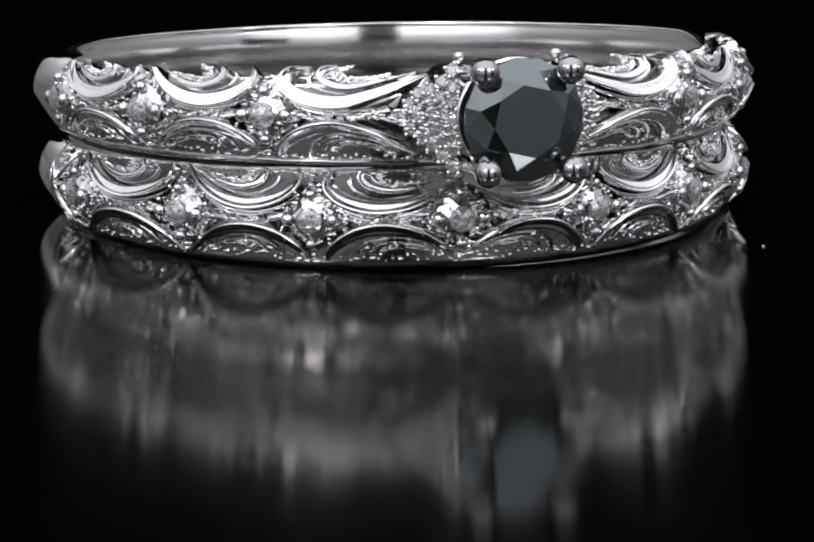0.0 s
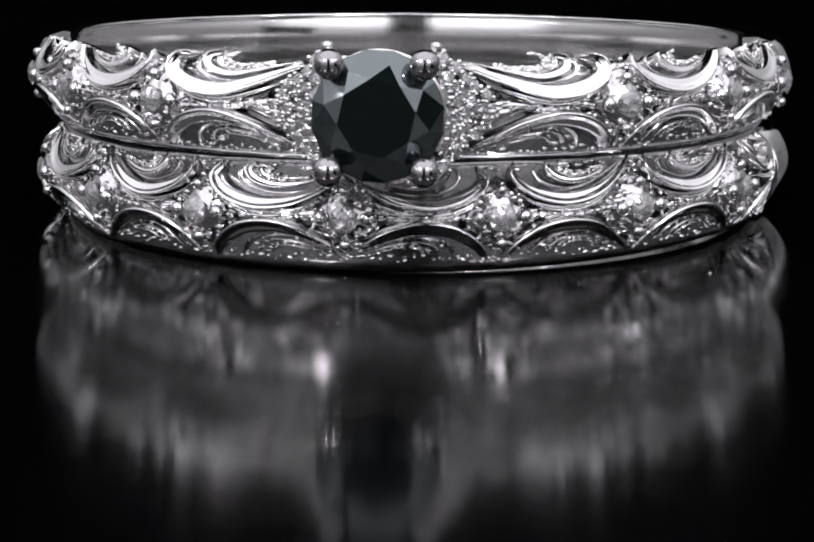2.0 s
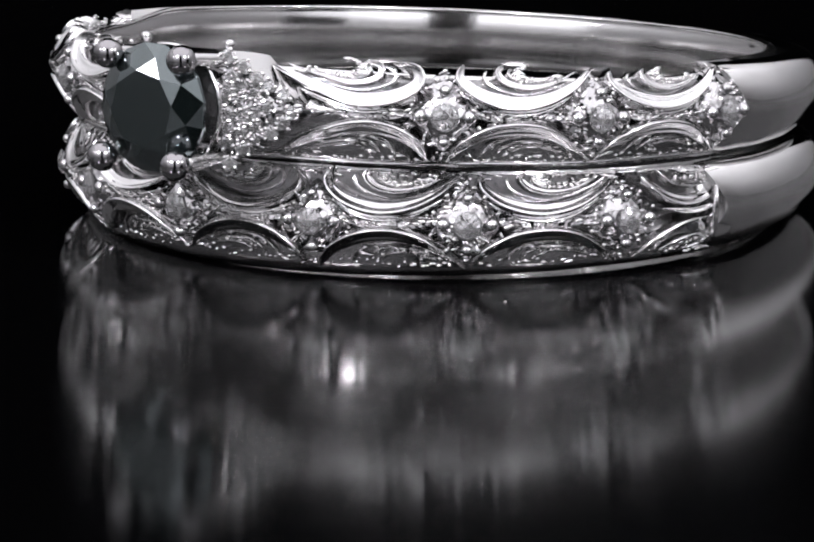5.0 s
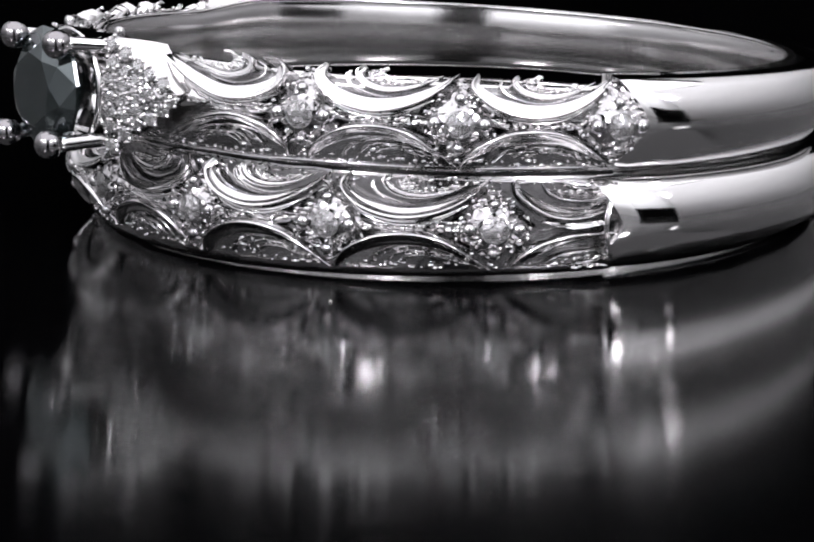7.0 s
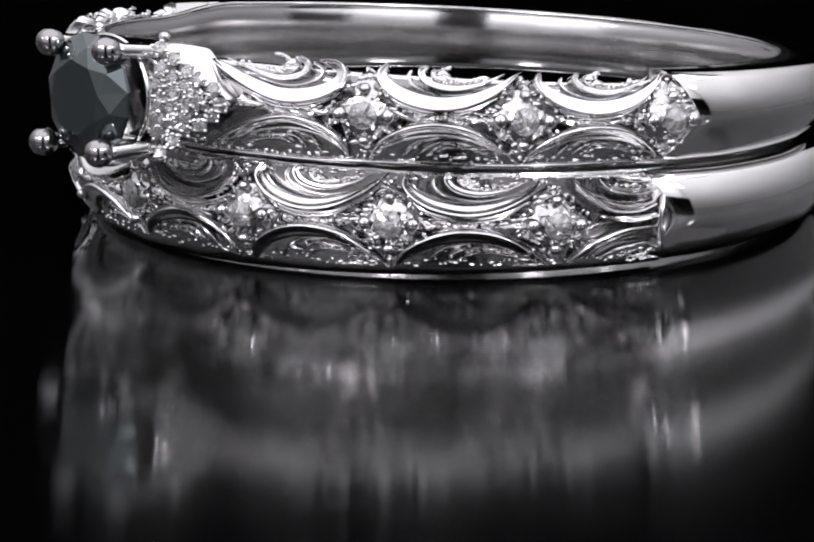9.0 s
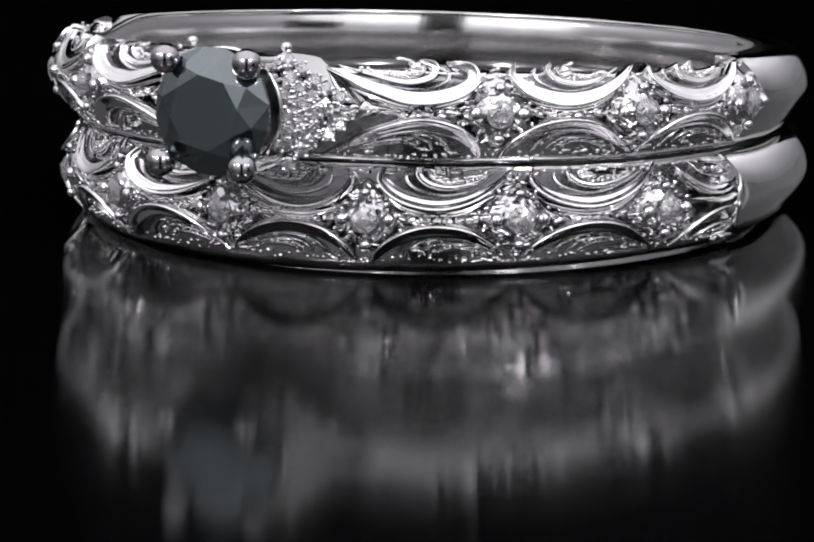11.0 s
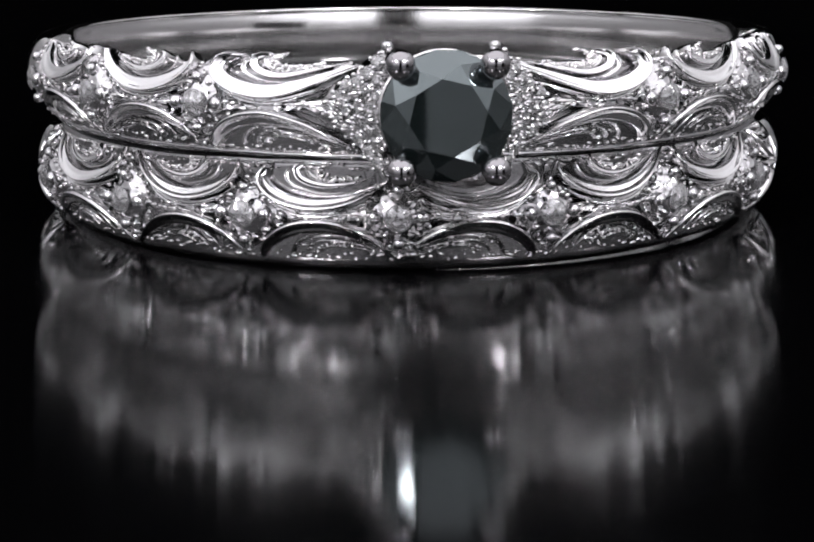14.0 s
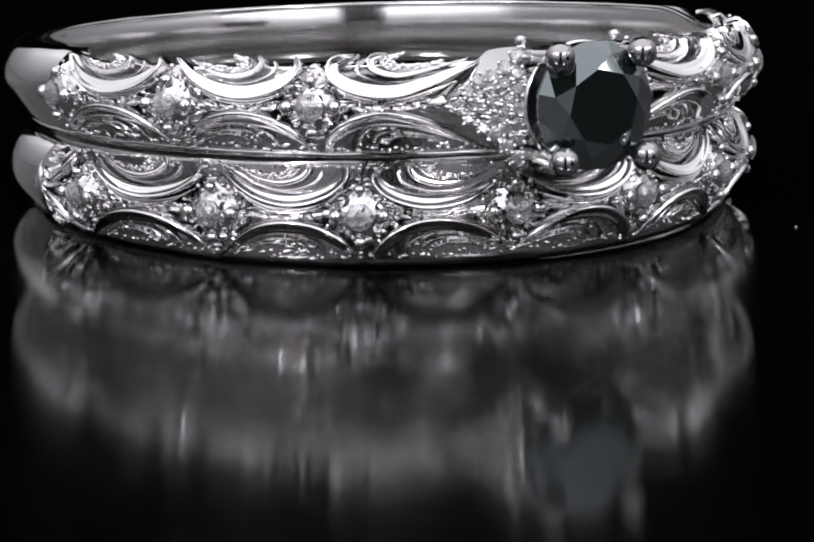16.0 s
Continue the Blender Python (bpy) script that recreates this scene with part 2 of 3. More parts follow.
PAVE = brilliant_mesh("diamond", 0.165, DIAMOND)


# ---- the parts of a ring ----
def sleeve(band, ring):
    """The smooth inner lining, rounded at both edges."""
    def prof(b):
        q = min(1, max(0, (math.cos(radians(b)) + 0.05) / 0.35))
        hw = band.half(b) - 0.02 - (0.34 if band.lip < 0.9 else 0.13) * q * q * (3 - 2 * q)
        pts = []
        for k in range(13):
            s = 0.94 * (-1 + 2 * k / 12)
            pts.append((8.12 + 0.11 * abs(s) ** 3, s * hw - (band.base(b) if s < 0 else 0) * abs(s)))
        pts += [(8.20, hw * 0.978), (8.25, hw * 0.995), (8.31, hw), (8.38, hw * 0.985), (8.44, hw * 0.94), (8.44, -hw * 0.95 - band.base(b)), (8.42, -hw * 0.985 - band.base(b))]
        return pts
    part("sleeve", ring_sweep(prof, 0, 360, 160, True, INSIDE, "sleeve"), ring, "polished inner lining")


def shank(band, ring, b0, b1):
    """The plain polished rear of the band, with a crowned outside; the upper ring's has a flatter lower half."""
    fall, power = (0.58, 1.15) if band.lip < 0.9 else (0.70, 1.6)

    def prof(b):
        hw = band.half(b)
        e = min(1.0, min(b - b0, b1 - b) / 1.2)
        ends = min(b - b0, b1 - b)
        reach = 4.2 * max(0.0, 1 - min(b - b0, b1 - b) / 12) * (-1 if b < 180 else 1)
        pts = [(8.36, -hw * 0.96, reach), (8.36, hw * 0.96, reach)]
        for k in range(19):
            s = 0.985 - 1.97 * k / 18
            r = band.crest + band.swell(b) + 0.14 * min(1.0, ends / 8) - (0.44 * s ** 2 if s > 0 else fall * abs(s) ** power) - (0.26 if s > 0 else 0.08) * max(0, (abs(s) - 0.82) / 0.165) ** 2.5
            pts.append((max(8.38, r - 0.05 * (1 - e) ** 2), s * hw, reach * abs(s) ** 1.3))
        return pts
    part("shank", ring_sweep(prof, b0, b1, 120, False, GOLD, "shank"), ring, "plain polished rear of the band")


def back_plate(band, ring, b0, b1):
    """The sunken ground of the openwork, its shade put into a darker base colour."""
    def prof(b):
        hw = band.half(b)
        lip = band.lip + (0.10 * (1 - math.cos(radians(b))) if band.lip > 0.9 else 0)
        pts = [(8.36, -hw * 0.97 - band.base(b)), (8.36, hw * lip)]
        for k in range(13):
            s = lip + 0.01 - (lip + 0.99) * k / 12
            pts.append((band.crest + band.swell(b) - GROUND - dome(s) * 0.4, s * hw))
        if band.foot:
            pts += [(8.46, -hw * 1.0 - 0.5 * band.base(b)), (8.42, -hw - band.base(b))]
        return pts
    part("ground", ring_sweep(prof, b0, b1, 110, False, SHADED_RECESS, "ground"), ring, "sunken textured ground, shade put into its colour")


def cluster(band, ring, b, size=1.0):
    """A small brilliant between four prong beads, on a lozenge-shaped granular mount."""
    verts, faces = [], []
    K, J = 16, 4
    for j in range(J + 1):
        q = j / J
        for k in range(K):
            g = 2 * math.pi * k / K
            reach = 1 / (abs(math.cos(g)) ** 1.25 + abs(math.sin(g)) ** 1.25) ** (1 / 1.25)
            db = math.degrees(math.cos(g) * reach * (1.22 if abs(b) > 75 else 1.06) * size * q / 9.2)
            ds = math.sin(g) * reach * 1.12 * size * q / band.half(b)
            verts.append(band.at(b + db, ds, 0.02 - 0.56 * q ** 2.2)[0])
    for j in range(J):
        for k in range(K):
            faces.append((j * K + k, j * K + (k + 1) % K, (j + 1) * K + (k + 1) % K, (j + 1) * K + k))
    part("mount", mesh("mount", verts, faces, GRANULAR), ring, "granular lozenge-shaped mount")
    pos, nor = band.at(b, 0, 0.04)
    part("diamond", MELEE, ring, "small clear brilliant", facing(pos, nor, b * 7))
    for db, ds in ((3.3, 0), (-3.3, 0), (0, 0.48), (0, -0.48)):
        pos, nor = band.at(b + db * size, ds * size, -0.05)
        part("prong", SIDE_BEAD if db else BEAD, ring, "", facing(pos, nor))
    for k in range(56):
        g = random.uniform(0, 2 * math.pi)
        reach = 1 / (abs(math.cos(g)) ** 1.2 + abs(math.sin(g)) ** 1.2) ** (1 / 1.2)
        rr = random.uniform(0.5, 1.0)
        BEADING.append(band.at(b + math.cos(g) * reach * 6.2 * rr, math.sin(g) * reach * 0.88 * rr, 0.02 - 0.42 * rr ** 2.2)[0])
    for k in range(10):
        g = 2 * math.pi * (k + 0.5) / 10
        reach = 1 / (abs(math.cos(g)) ** 1.2 + abs(math.sin(g)) ** 1.2) ** (1 / 1.2)
        rr = random.uniform(0.86, 1.0)
        pos, nor = band.at(b + math.cos(g) * reach * 6.0 * rr, math.sin(g) * reach * 0.86 * rr, -0.10 - 0.1 * rr)
        part("grain", GRAIN, ring, "", facing(pos, nor))


def scallop_and_arch(band, ring, at, pale, dark, wide=0.32):
    """One cell of openwork. at() maps (u, s) to the band, u running from the round end to the pointed one.
    pale: the path of the hanging scallop; dark: the path of the rising arch."""
    def lay(points, wide, inner, outer, **more):
        part("scroll", blade(band, [at(u, s) for u, s in points], wide, inner, outer, **more), ring)

    def inside(path, pull, start, end, drop):
        """A path drawn in from another one towards the edge of the band."""
        line = smooth_path(path, 6)
        m = len(line) - 1
        edge = 1.0 if path[0][1] > 0 else -1.0
        mid = sum(q[0] for q in line) / (m + 1)
        out = []
        for k in range(6):
            q = line[int(m * (start + (end - start) * k / 5))]
            tail = pull * (1 - 0.5 * k / 5)  # the lines draw together towards the point
            out.append((q[0] + (mid + 0.10 - q[0]) * pull * (1 - 0.7 * k / 5), q[1] + (edge * drop - q[1]) * tail))
        return out

    lay(pale, wide, -0.08, 0.12, skew=0.85, tip=0.14)
    lay([(u, s - 0.19) for u, s in inside(pale, 0.0, 0.22, 0.88, 1.0)], 0.11, -0.10, -0.03)
    lay(inside(pale, 0.38, 0.06, 0.80, 1.02), 0.07, -0.36, -0.30, skew=0.6)
    lay(inside(pale, 0.60, 0.0, 0.98, 1.02), 0.15, -0.22, -0.12, skew=0.6)
    lay(inside(pale, 0.76, 0.12, 0.90, 1.03), 0.08, -0.34, -0.24, skew=0.6)
    lay(dark, 0.36, -0.16, 0.11, skew=0.8, tip=0.2)
    lay([(u, s + 0.15) for u, s in inside(dark, 0.0, 0.20, 0.90, 1.0)], 0.07, -0.10, -0.05)
    lay(inside(dark, 0.36, 0.04, 0.98, 1.0), 0.12, -0.34, -0.22, skew=0.6)
    lay(inside(dark, 0.54, 0.12, 1.0, 1.0), 0.10, -0.34, -0.24, skew=0.7)
    lay(inside(dark, 0.72, 0.20, 1.0, 1.0), 0.10, -0.34, -0.26)
    for pull, count in ((0.84, 18), (0.92, 16), (0.98, 10)):
        bead_row(band, [at(u, s) for u, s in inside(pale, pull, 0.15, 0.9, 1.02)], count, sunk=-0.34)
    for pull, count in ((0.40, 6), (0.63, 10)):
        bead_row(band, [at(u, s) for u, s in inside(dark, pull, 0.2, 1.0, 1.0)], count, sunk=-0.36)


def vein(band, ring, b0, b1):
    """The raised granular strip that runs between the scallops and the arches."""
    line = [(b0 + (b1 - b0) * k / 4, s) for k, s in enumerate((0.04, 0.02, 0.02, 0.02, 0.04))]
    part("vein", blade(band, line, 0.36, -0.13, -0.13, tip=0.5, mat=GRANULAR), ring, "granular strip")
    bead_row(band, line, 34, sunk=-0.10, spread=0.09)


def cell(band, ring, b0, b1, shallow=False):
    """The openwork between two clusters; in a shallow one the round end lies away from the middle stone."""
    w = b1 - b0
    if shallow:
        pale = [(0.10, 0.94), (0.05, 0.66), (0.16, 0.38), (0.38, 0.22), (0.62, 0.26), (0.82, 0.44), (0.98, 0.68)]
        dark = [(0.03, -0.92), (0.10, -0.58), (0.28, -0.28), (0.50, -0.20), (0.72, -0.32), (0.90, -0.56), (1.02, -0.84)]
        scallop_and_arch(band, ring, lambda u, s: (b1 - (0.06 + 0.90 * u) * w, s), pale, dark, 0.25)
    else:
        pale = [(0.12, 1.0), (0.10, 0.72), (0.22, 0.43), (0.43, 0.28), (0.64, 0.36), (0.83, 0.62), (0.99, 0.99)]
        dark = [(0.03, -0.95), (0.12, -0.58), (0.29, -0.31), (0.48, -0.23), (0.67, -0.33), (0.84, -0.62), (1.00, -0.97)]
        scallop_and_arch(band, ring, lambda u, s: (b0 + u * w, s), pale, dark, 0.26 if band.lip > 0.9 else 0.32)
    vein(band, ring, b0 + 0.14 * w, b1 - 0.14 * w)
    for k in range(5):
        u = 0.22 + 0.56 * k / 4 + random.uniform(-0.03, 0.03)
        pos, nor = band.at(b0 + u * w, 0.01 + 0.05 * random.uniform(-1, 1), -0.10 + 0.03 * random.uniform(-1, 1))
        part("grain", GRAIN, ring, "", facing(pos, nor))


def long_cell(band, ring, sign):
    """The long teardrop scrolls that run from the centre stone's shoulder to the first cluster."""
    def at(u, s):
        return sign * (32.5 - 23.5 * u), s

    pale = [(0.20, 0.97), (0.06, 0.84), (0.06, 0.56), (0.20, 0.33), (0.40, 0.27), (0.60, 0.43), (0.80, 0.66), (0.98, 0.86)]
    dark = [(0.00, -0.95), (0.04, -0.62), (0.16, -0.35), (0.35, -0.24), (0.57, -0.40), (0.77, -0.68), (0.95, -0.96)]
    scallop_and_arch(band, ring, at, pale, dark)
    vein(band, ring, sign * 17.0, sign * 31.5)
    leaf(band, ring, sign, 14.0, 8.5, 0.22)


def leaf(band, ring, sign, b0, reach, wide):
    """A smooth pointed leaf that runs away from a cluster or a shoulder."""
    verts, faces = [], []
    for j in range(9):
        u = j / 8
        for k in range(5):
            s = (k / 2 - 1) * wide * (1 - u) ** 0.7 + 0.03
            verts.append(band.at(sign * (b0 + reach * u), s, -0.16 - 0.06 * abs(k - 2))[0])
    for j in range(8):
        for k in range(4):
            faces.append((j * 5 + k, j * 5 + k + 1, j * 5 + 6 + k, j * 5 + 5 + k))
    part("leaf", mesh("leaf", verts, faces, GOLD), ring, "smooth polished leaf")


def bead_row(band, path, count, sunk=-0.20, spread=0.02):
    """Places for fine beading along a line of (degrees, s) points."""
    line = smooth_path(path)
    for k in range(count):
        q = line[int((len(line) - 1) * (k + random.uniform(0.2, 0.8)) / count)]
        BEADING.append(band.at(q[0] + random.uniform(-0.25, 0.25), q[1] + random.uniform(-spread, spread), sunk + random.uniform(-0.03, 0.03))[0])


def beading(ring):
    """The fine granular beading of one ring, too small and too many to count."""
    verts, faces = [], []
    seg, rows = 7, 5
    for c in BEADING:
        r = random.uniform(0.020, 0.050)
        along = Vector((-c[1], c[0], random.uniform(-3, 3))).normalized()
        long = random.choice((0.0, 0.3, 1.0, 2.2))  # worn grains run out along the band
        base = len(verts)
        for i in range(rows + 1):
            f = math.pi * (i + 0.12) / (rows + 0.24)
            for k in range(seg):
                g = 2 * math.pi * k / seg
                d = Vector((math.sin(f) * math.cos(g), math.sin(f) * math.sin(g), math.cos(f))) * r
                verts.append(Vector(c) + d + along * (d.dot(along) * long))
        for i in range(rows):
            for k in range(seg):
                a = base + i * seg
                faces.append((a + k, a + seg + k, a + seg + (k + 1) % seg, a + (k + 1) % seg))
    tagged(part("beading", mesh("beading", verts, faces, GOLD), ring, "fine granular beading"), kind="stuff")
    BEADING.clear()


BEADING = []


def seam_grains(band, ring, s, b1):
    """A broken row of fine grains along an edge."""
    b = -b1
    while b < b1:
        pos, nor = band.at(b, s + random.uniform(-0.07, 0.07), -0.32 + random.uniform(-0.05, 0.04))
        BEADING.append(pos)
        b += random.uniform(0.5, 1.6)


def edge_wire(band, ring, s, b1):
    """A fine polished wire along one edge of the openwork, where the two rings meet."""
    line = [(b, s + random.uniform(-0.015, 0.015)) for b in range(-b1, b1 + 1, 4)]
    part("edge_wire", blade(band, line, 0.08, -0.27, -0.27, tip=0.8), ring, "fine polished edge wire")


def end_piece(band, ring, b, sign, room):
    """Half a cell that closes the openwork against the plain shank."""
    def spot(d, q):
        return sign * (b + d * room / 15.5), q

    def lay(points, wide, inner, outer, **more):
        part("scroll", blade(band, [spot(d, q) for d, q in points], wide, inner, outer, **more), ring)

    lay([(2.5, 0.97), (3.6, 0.66), (6.6, 0.36), (10.5, 0.28), (15.0, 0.44)], 0.28, -0.16, 0.10, skew=0.8, tip=0.3)
    lay([(6.0, 0.96), (7.6, 0.70), (11.5, 0.62), (15.2, 0.80)], 0.17, -0.28, -0.10)
    lay([(6.0, 0.12), (10.0, 0.05), (15.2, 0.16)], 0.12, -0.08, 0.0)
    lay([(2.0, -0.93), (4.6, -0.52), (9.0, -0.26), (15.2, -0.22)], 0.34, -0.20, 0.10, skew=0.8, tip=0.3)
    lay([(5.5, -0.93), (9.0, -0.62), (15.2, -0.57)], 0.12, -0.24, -0.12)
    lay([(8.0, 0.98), (10.5, 0.86), (14.8, 0.88)], 0.13, -0.20, -0.12)
    lay([(9.0, -0.96), (12.0, -0.82), (15.0, -0.80)], 0.12, -0.22, -0.14)
    for pts in (((7.0, -0.85), (10.0, -0.72), (14.5, -0.68)), ((8.0, 0.78), (11.0, 0.74), (14.5, 0.78)), ((10.0, -0.92), (14.5, -0.90))):
        bead_row(band, [spot(d, q) for d, q in pts], 11)
    lay([(15.6, 0.95), (14.0, 0.50), (13.2, 0.05), (14.0, -0.5), (15.6, -0.95)], 0.14, 0.0, 0.0)


def prong_mesh(a, b, r0, r1):
    a, b = Vector(a), Vector(b)
    d = (b - a).normalized()
    x = d.orthogonal().normalized()
    y = d.cross(x)
    verts, faces = [], []
    K, J = 12, 7
    for j in range(J + 1):
        u = j / J
        r = r0 + (r1 - r0) * u
        for k in range(K):
            g = 2 * math.pi * k / K
            verts.append(a.lerp(b, u) + (x * math.cos(g) + y * math.sin(g)) * r)
    for j in range(J):
        for k in range(K):
            faces.append((j * K + k, j * K + (k + 1) % K, (j + 1) * K + (k + 1) % K, (j + 1) * K + k))
    faces += [tuple(range(K)), tuple(range(J * K, J * K + K))[::-1]]
    return mesh("claw", verts, faces, GOLD)


def centre_setting(band, ring):
    """The head: a collar, four claws with dark bead tips, the black brilliant and pave shoulders."""
    stone = new("centre_stone", brilliant_mesh("centre_stone", 1.40, BLACK_STONE, table=0.59, crown=0.30, depth=0.8))
    stone.parent = ring
    stone.matrix_local = facing((0, -10.80, 0.0), (0, -1, 0), 9.0)
    tagged(stone, "faceted round black diamond")
    # collar under the girdle
    verts, faces = [], []
    K = 40
    prof = [(1.18, 8.9), (1.28, 9.7), (1.38, 10.18), (1.41, 10.28), (1.34, 10.32), (1.16, 9.9), (1.0, 8.9)]
    for rad, out in prof:
        for k in range(K):
            g = 2 * math.pi * k / K
            verts.append((rad * math.cos(g), -out, rad * math.sin(g) * 0.97))
    for j in range(len(prof) - 1):
        for k in range(K):
            faces.append((j * K + k, j * K + (k + 1) % K, (j + 1) * K + (k + 1) % K, (j + 1) * K + k))
    part("collar", mesh("collar", verts, faces, GOLD), ring, "polished collar under the stone")
    tip = sphere_mesh("claw_tip", 0.325, DARKENED_GOLD, 18, 12)
    for sx in (-1, 1):
        for sz in (-1, 1):
            out = 11.12 if sz > 0 else 11.28
            top = (sx * 0.99, -out, sz * 1.10)
            claw = part("claw", prong_mesh((sx * 1.12, -9.1, sz * 0.98), (sx * 1.02, 0.05 - out, sz * 1.12), 0.17, 0.18), ring, "round claw")
            part("claw_tip", tip, claw, "rounded tip, dark reflections put into its colour", Matrix.Translation(Vector(top) * U))
    # bridge bars along the upper and lower sides of the head
    for sz in (-1, 1):
        bar = prong_mesh((-1.15, -9.75, sz * 1.05), (1.15, -9.75, sz * 1.05), 0.14, 0.14)
        part("bridge", bar, ring)
    # shoulders set with small brilliants
    for sign in (-1, 1):
        verts, faces = [], []
        J, K = 8, 10
        for j in range(J + 1):
            u = j / J
            for k in range(K + 1):
                v = -1 + 2 * k / K
                reach = 1.16 - 1.11 * u ** 0.75
                b = sign * (7.2 + 8.6 * u)
                lift = 0.95 * (1 - u) ** 1.3 - 0.05
                pos, nor = band.at(b, v * reach * 0.95, 0.0)
                out = Vector((math.sin(radians(b)), -math.cos(radians(b)), 0))
                verts.append(pos + out * (lift + dome(v * reach) * 0.5) - nor * (0.35 * abs(v) ** 4))
        for j in range(J):
            for k in range(K):
                a = j * (K + 1) + k
                faces.append((a, a + 1, a + K + 2, a + K + 1))
        base = len(verts)
        for k in range(K + 1):
            v = -1 + 2 * k / K
            verts.append((sign * 1.0, -9.0, v * 1.05))
        for k in range(K):
            faces.append((k, k + 1, base + k + 1, base + k))
        part("shoulder", mesh("shoulder", verts, faces, GRANULAR), ring, "granular raised shoulder")
        # a polished cheek falls from the shoulder's upper edge to the scroll
        verts, faces = [], []
        J, K = 12, 8
        for j in range(J + 1):
            u = 0.02 + 0.96 * j / J
            b = sign * (7.2 + 8.6 * u)
            reach = 1.16 - 1.11 * u ** 0.75
            out = Vector((math.sin(radians(b)), -math.cos(radians(b)), 0))
            crown = band.at(b, reach * 0.95, 0.0)[0] + out * (0.95 * (1 - u) ** 1.3 - 0.02 + dome(reach) * 0.5)
            low = band.at(sign * (9.2 + 7.6 * u), 1.0 - 0.78 * u, -0.34)[0]
            for k in range(K + 1):
                q = k / K
                verts.append(crown.lerp(low, q) - out * (0.16 * math.sin(math.pi * q) * (1 - u)))
        for j in range(J):
            for k in range(K):
                a = j * (K + 1) + k
                faces.append((a, a + 1, a + K + 2, a + K + 1))
        part("cheek", mesh("cheek", verts, faces, GOLD), ring, "smooth polished cheek beside the shoulder")
        for s in (1.12, -1.08):
            pos, nor = band.at(sign * 7.4, s, 0.0)
            part("prong", BEAD, ring, "", facing(pos + Vector((0, -0.78, 0)), (sign * 0.2, -1, s)))
        for k in range(70):
            u, v = random.uniform(0, 1.02), random.uniform(-1, 1)
            reach = (1.16 - 1.11 * min(u, 1) ** 0.75) * 0.98
            b = sign * (7.2 + 8.6 * u)
            pos, nor = band.at(b, v * reach, 0.0)
            BEADING.append(pos + Vector((math.sin(radians(b)), -math.cos(radians(b)), 0)) * (0.95 * max(0, 1 - u) ** 1.3 + 0.02 + dome(v * reach) * 0.5))
        for row, (u, n) in enumerate(((0.07, 7), (0.22, 6), (0.38, 5), (0.55, 3), (0.72, 2), (0.88, 1))):
            for k in range(n):
                v = 0 if n == 1 else -1 + 2 * k / (n - 1)
                reach = (1.16 - 1.11 * u ** 0.75) * 0.90
                b = sign * (7.2 + 8.6 * u)
                lift = 0.95 * (1 - u) ** 1.3 - 0.02
                pos, nor = band.at(b, v * reach, 0.0)
                out = Vector((math.sin(radians(b)), -math.cos(radians(b)), 0))
                side = Vector((math.cos(radians(b)), math.sin(radians(b)), 0)) * sign
                face = (out + side * 0.55 + Vector((0, 0, 0.35 * v))).normalized()
                pos = pos + out * (lift + dome(v * reach) * 0.5) + side * random.uniform(-0.06, 0.06) + Vector((0, 0, random.uniform(-0.06, 0.06)))
                part("diamond", PAVE, ring, "tiny clear brilliant", facing(pos, face, 31 * row + 17 * k))
                for g in (45, 135, 225, 315):
                    m = facing(pos, face, 20 * k) @ pose(0, 0, 0, 0, 0, g) @ Matrix.Translation((0.165 * U, 0, 0.03 * U))
                    part("grain", GRAIN, ring, "", m)


def engagement_ring():
    ring = new("engagement_ring")
    tagged(ring, "white gold scrollwork ring with round black diamond on matching band", "ring")
    band = Band(1.03, 0.18, 9.27, 0.62)
    sleeve(band, ring)
    shank(band, ring, 82.8, 360 - 82.8)
    back_plate(band, ring, -83, 83)
    seam_grains(band, ring, -0.90, 80)
    edge_wire(band, ring, -1.0, 80)
    centre_setting(band, ring)
    for sign in (-1, 1):
        long_cell(band, ring, sign)
        nodes = (35.0, 56.4, 78.2) if sign > 0 else (34.4, 55.9, 80.0)
        for b in nodes:
            cluster(band, ring, sign * b)
        for b0, b1 in zip(nodes, nodes[1:]):
            cell(band, ring, sign * b0, sign * b1)
    beading(ring)
    return ring


def wedding_band():
    ring = new("wedding_band")
    tagged(ring, "white gold scrollwork band set with small diamonds, lying on black acrylic", "ring")
    band = Band(1.05, 0.20, 9.20, 0.96, 0.075)
    sleeve(band, ring)
    shank(band, ring, 84, 360 - 84)
    back_plate(band, ring, -84, 84)
    seam_grains(band, ring, 0.93, 80)
    edge_wire(band, ring, 0.98, 80)
    seam_grains(band, ring, -0.86, 80)
    cluster(band, ring, 0)
    for sign in (-1, 1):
        leaf(band, ring, sign, 4.6, 6.0, 0.16)
    for sign in (-1, 1):
        nodes = (0, 21.6, 43.1, 65.9) if sign > 0 else (0, 22.1, 43.7, 69.8)
        for b in nodes[1:]:
            cluster(band, ring, sign * b)
        for b0, b1 in zip(nodes, nodes[1:]):
            cell(band, ring, sign * b0, sign * b1, b0 == 0)
        end_piece(band, ring, nodes[-1], sign, 84.0 - nodes[-1])
    beading(ring)
    return ring


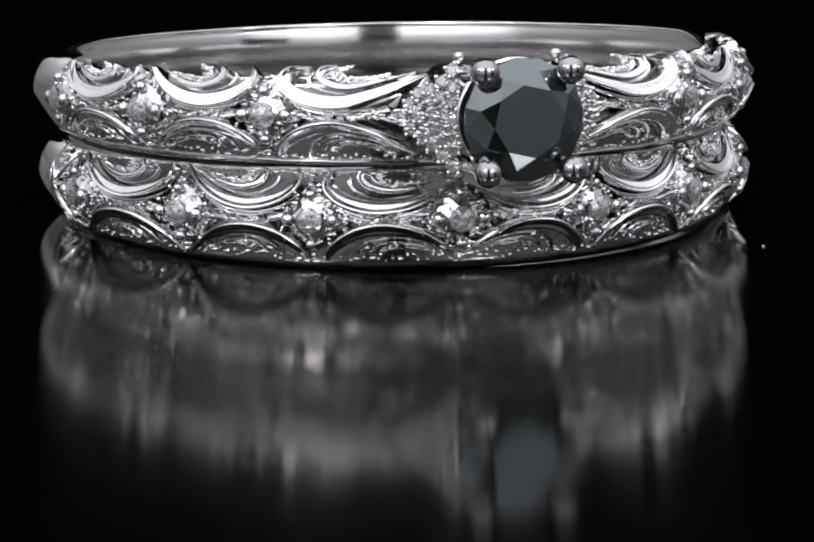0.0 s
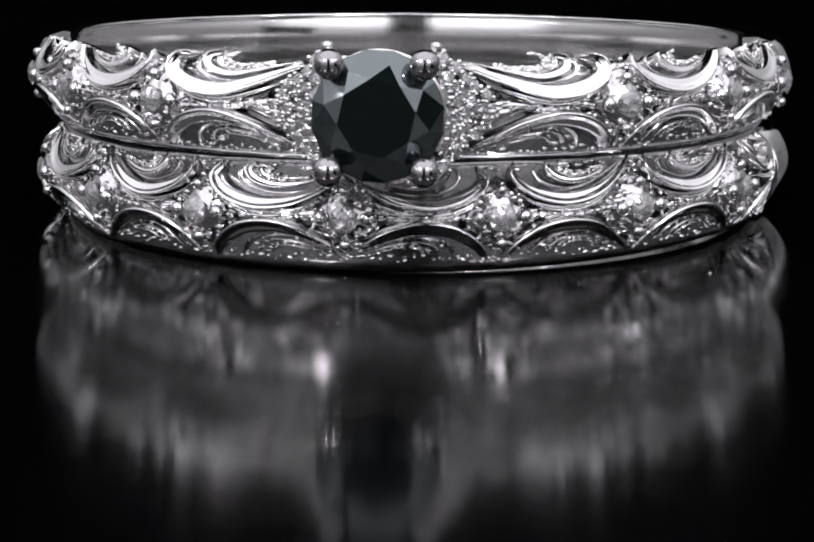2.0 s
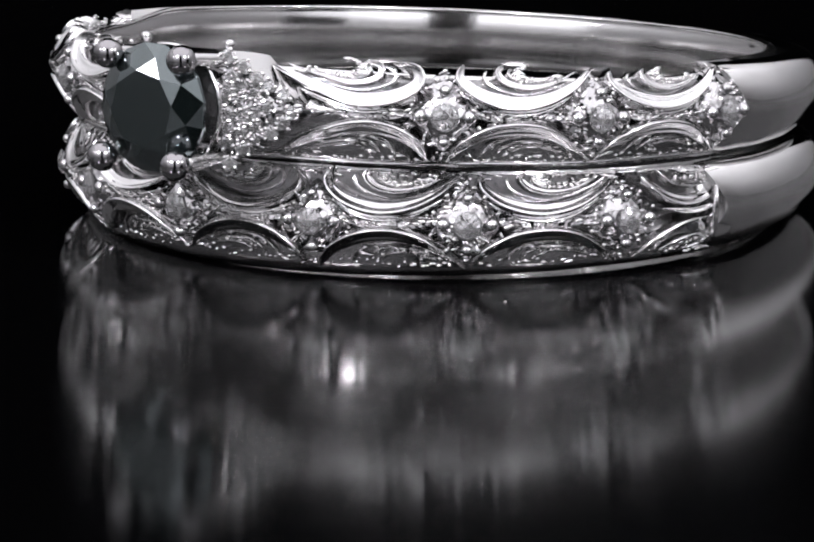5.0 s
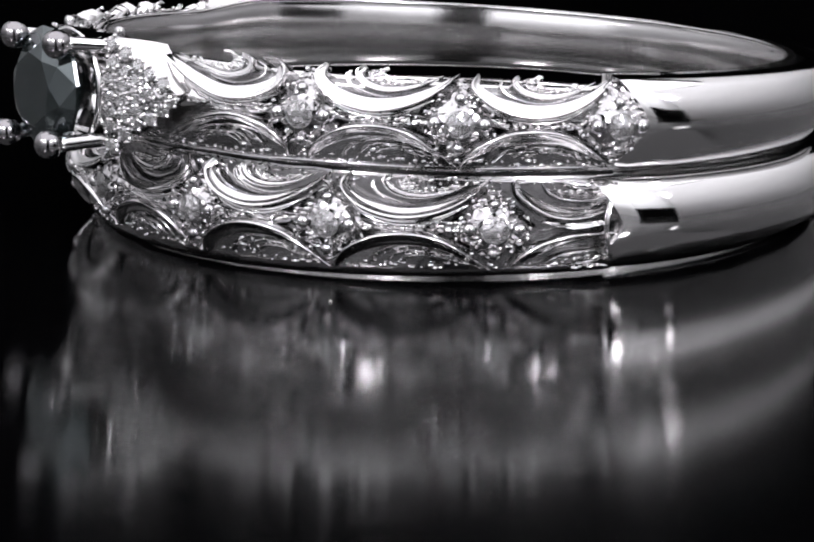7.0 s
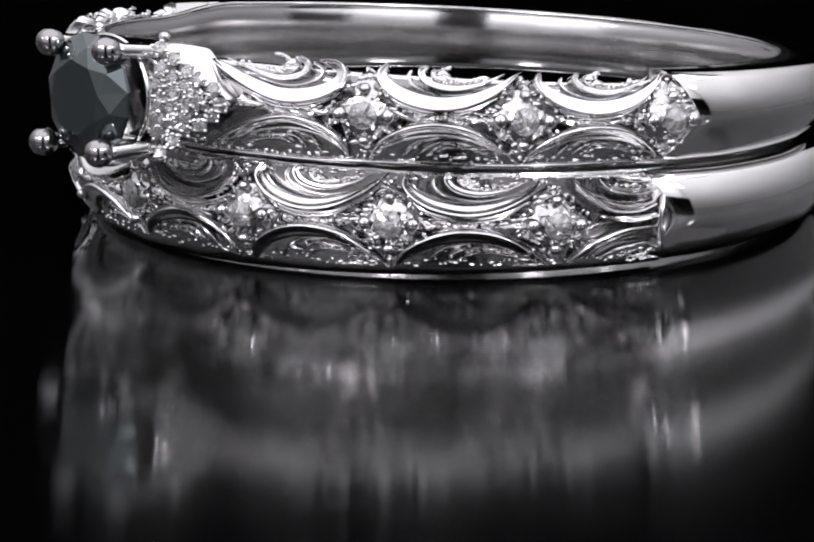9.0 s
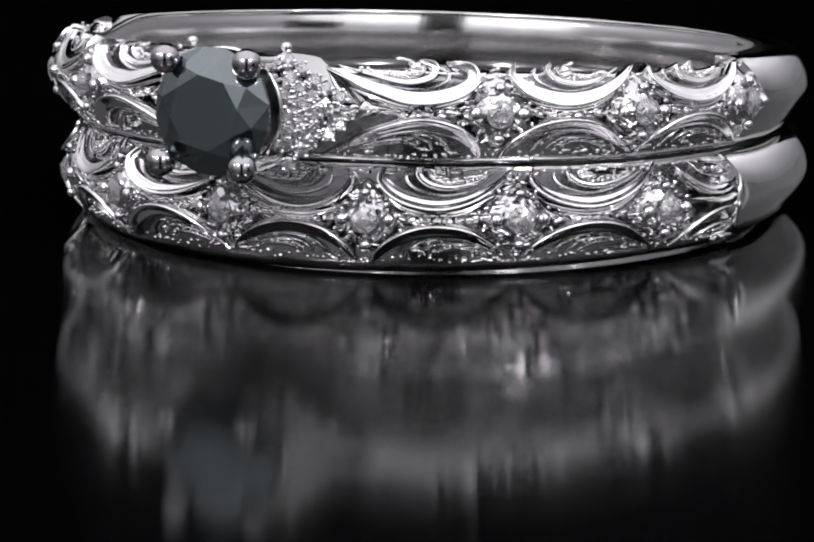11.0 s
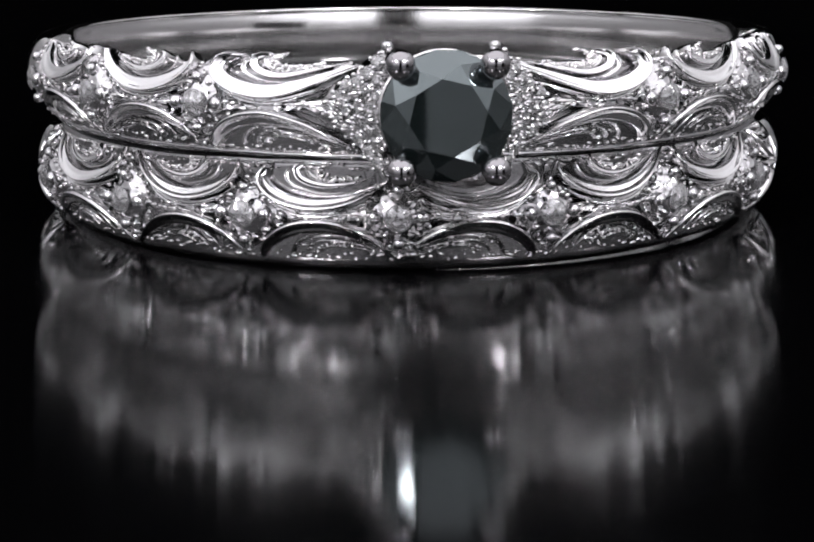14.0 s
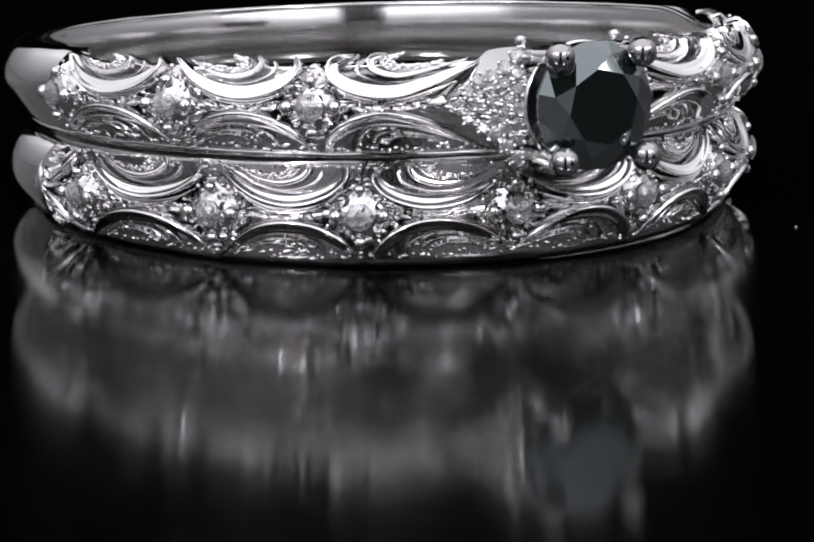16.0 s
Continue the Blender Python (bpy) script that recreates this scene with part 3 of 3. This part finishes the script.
# ---- the studio ----
def studio():
    def wall(name, verts):
        me = bpy.data.meshes.new(name)
        bm = bmesh.new()
        bmesh.ops.create_cube(bm, size=1)
        (x0, x1), (y0, y1), (z0, z1) = verts
        for v in bm.verts:
            v.co = ((x0, x1)[v.co.x > 0], (y0, y1)[v.co.y > 0], (z0, z1)[v.co.z > 0])
        bm.to_mesh(me)
        bm.free()
        me.materials.append(VELVET)
        return tagged(new(name, me), "matt black studio cloth", "wall", kind="structure")

    wall("ground", ((-0.6, 0.6), (-0.6, 0.6), (-0.03, -0.008)))
    wall("wall_north", ((-0.6, 0.6), (0.6, 0.62), (-0.03, 0.6)))
    wall("wall_south", ((-0.6, 0.6), (-0.62, -0.6), (-0.03, 0.6)))
    wall("wall_east", ((0.6, 0.62), (-0.62, 0.62), (-0.03, 0.6)))
    wall("wall_west", ((-0.62, -0.6), (-0.62, 0.62), (-0.03, 0.6)))
    wall("ceiling", ((-0.62, 0.62), (-0.62, 0.62), (0.6, 0.62)))


def light_tent():
    """Curved walls of glowing fabric, added out of view for reflections. The front gap stands in for the dark camera;
    the rear is open.
    """
    tent = tagged(new("light_tent"), "glowing white fabric tent out of view, added for reflections", "light tent")
    # azimuth from, to and lower edge of each sheet; the low opening is added to darken the shanks' reflection
    for a0, a1, low in ((-156, -9.3, -0.008), (9.3, 40, -0.008), (40, 63, 0.074), (63, 156, -0.008)):
        verts, faces = [], []
        n = max(8, int(abs(a1 - a0) / 3))
        for i in range(n + 1):
            a = radians(a0 + (a1 - a0) * i / n)
            for r, z in ((0.300, low), (0.300, 0.27), (0.304, 0.27), (0.304, low)):
                verts.append((math.sin(a) * r / U, -math.cos(a) * r / U, z / U))
        for i in range(n):
            for k in range(4):
                faces.append((i * 4 + k, i * 4 + (k + 1) % 4, i * 4 + 4 + (k + 1) % 4, i * 4 + 4 + k))
        faces += [(0, 1, 2, 3), tuple(range(n * 4, n * 4 + 4))[::-1]]
        part("diffuser", mesh("diffuser", verts, faces, DIFFUSER), tent, "curved glowing white fabric, out of view")


def turntable():
    """A round black acrylic plate with a polished, slightly rounded rim and a few specks of dust."""
    K = 128
    prof = [(0, 0), (142.0, 0), (142.7, -0.25), (143.0, -0.8), (143.0, -6.5), (142.4, -7.2), (0, -7.2)]
    verts, faces = [], []
    for r, z in prof[1:-1]:
        for k in range(K):
            g = 2 * math.pi * k / K
            verts.append((r * math.cos(g), r * math.sin(g), z))
    n = len(prof) - 2
    for j in range(n - 1):
        for k in range(K):
            faces.append((j * K + k, j * K + (k + 1) % K, (j + 1) * K + (k + 1) % K, (j + 1) * K + k))
    faces += [tuple(range(K)), tuple(range((n - 1) * K, n * K))[::-1]]
    table = tagged(new("turntable"), "glossy black acrylic display turntable", "turntable")
    part("plate", mesh("plate", verts, faces, ACRYLIC, smooth=False), table, "glossy black acrylic disc")
    speck = sphere_mesh("dust_speck", 0.035, DUST, 6, 4, 0.6)
    for x, y in SPECKS:
        part("dust_speck", speck, table, "pale dust speck", Matrix.Translation((x * U, y * U, 0.02 * U)))
    return table


SPECKS = [(7.66, -6.82)]
studio()
light_tent()
table = turntable()
upper = engagement_ring()
lower = wedding_band()

# ---- motion: the turntable swings one way and back, and carries both rings ----
UPPER_SEAT = pose(0.57 * U, 1.26 * U, 3.31 * U, -3.02, 0.09, 0) @ pose(0, 0, 0, 0, 0, -0.29)
LOWER_SEAT = pose(0.61 * U, 1.40 * U, 1.09 * U, -1.6, -0.3, 0) @ pose(0, 0, 0, 0, 0, -5.89)


def motions():
    walk(table, [(t, pose(0, 0, 0, 0, 0, a)) for t, a in TURN])
    walk(upper, [(t, pose(0, 0, 0, 0, 0, a) @ UPPER_SEAT) for t, a in TURN])
    walk(lower, [(t, pose(0, 0, 0, 0, 0, a) @ LOWER_SEAT) for t, a in TURN])


motions()
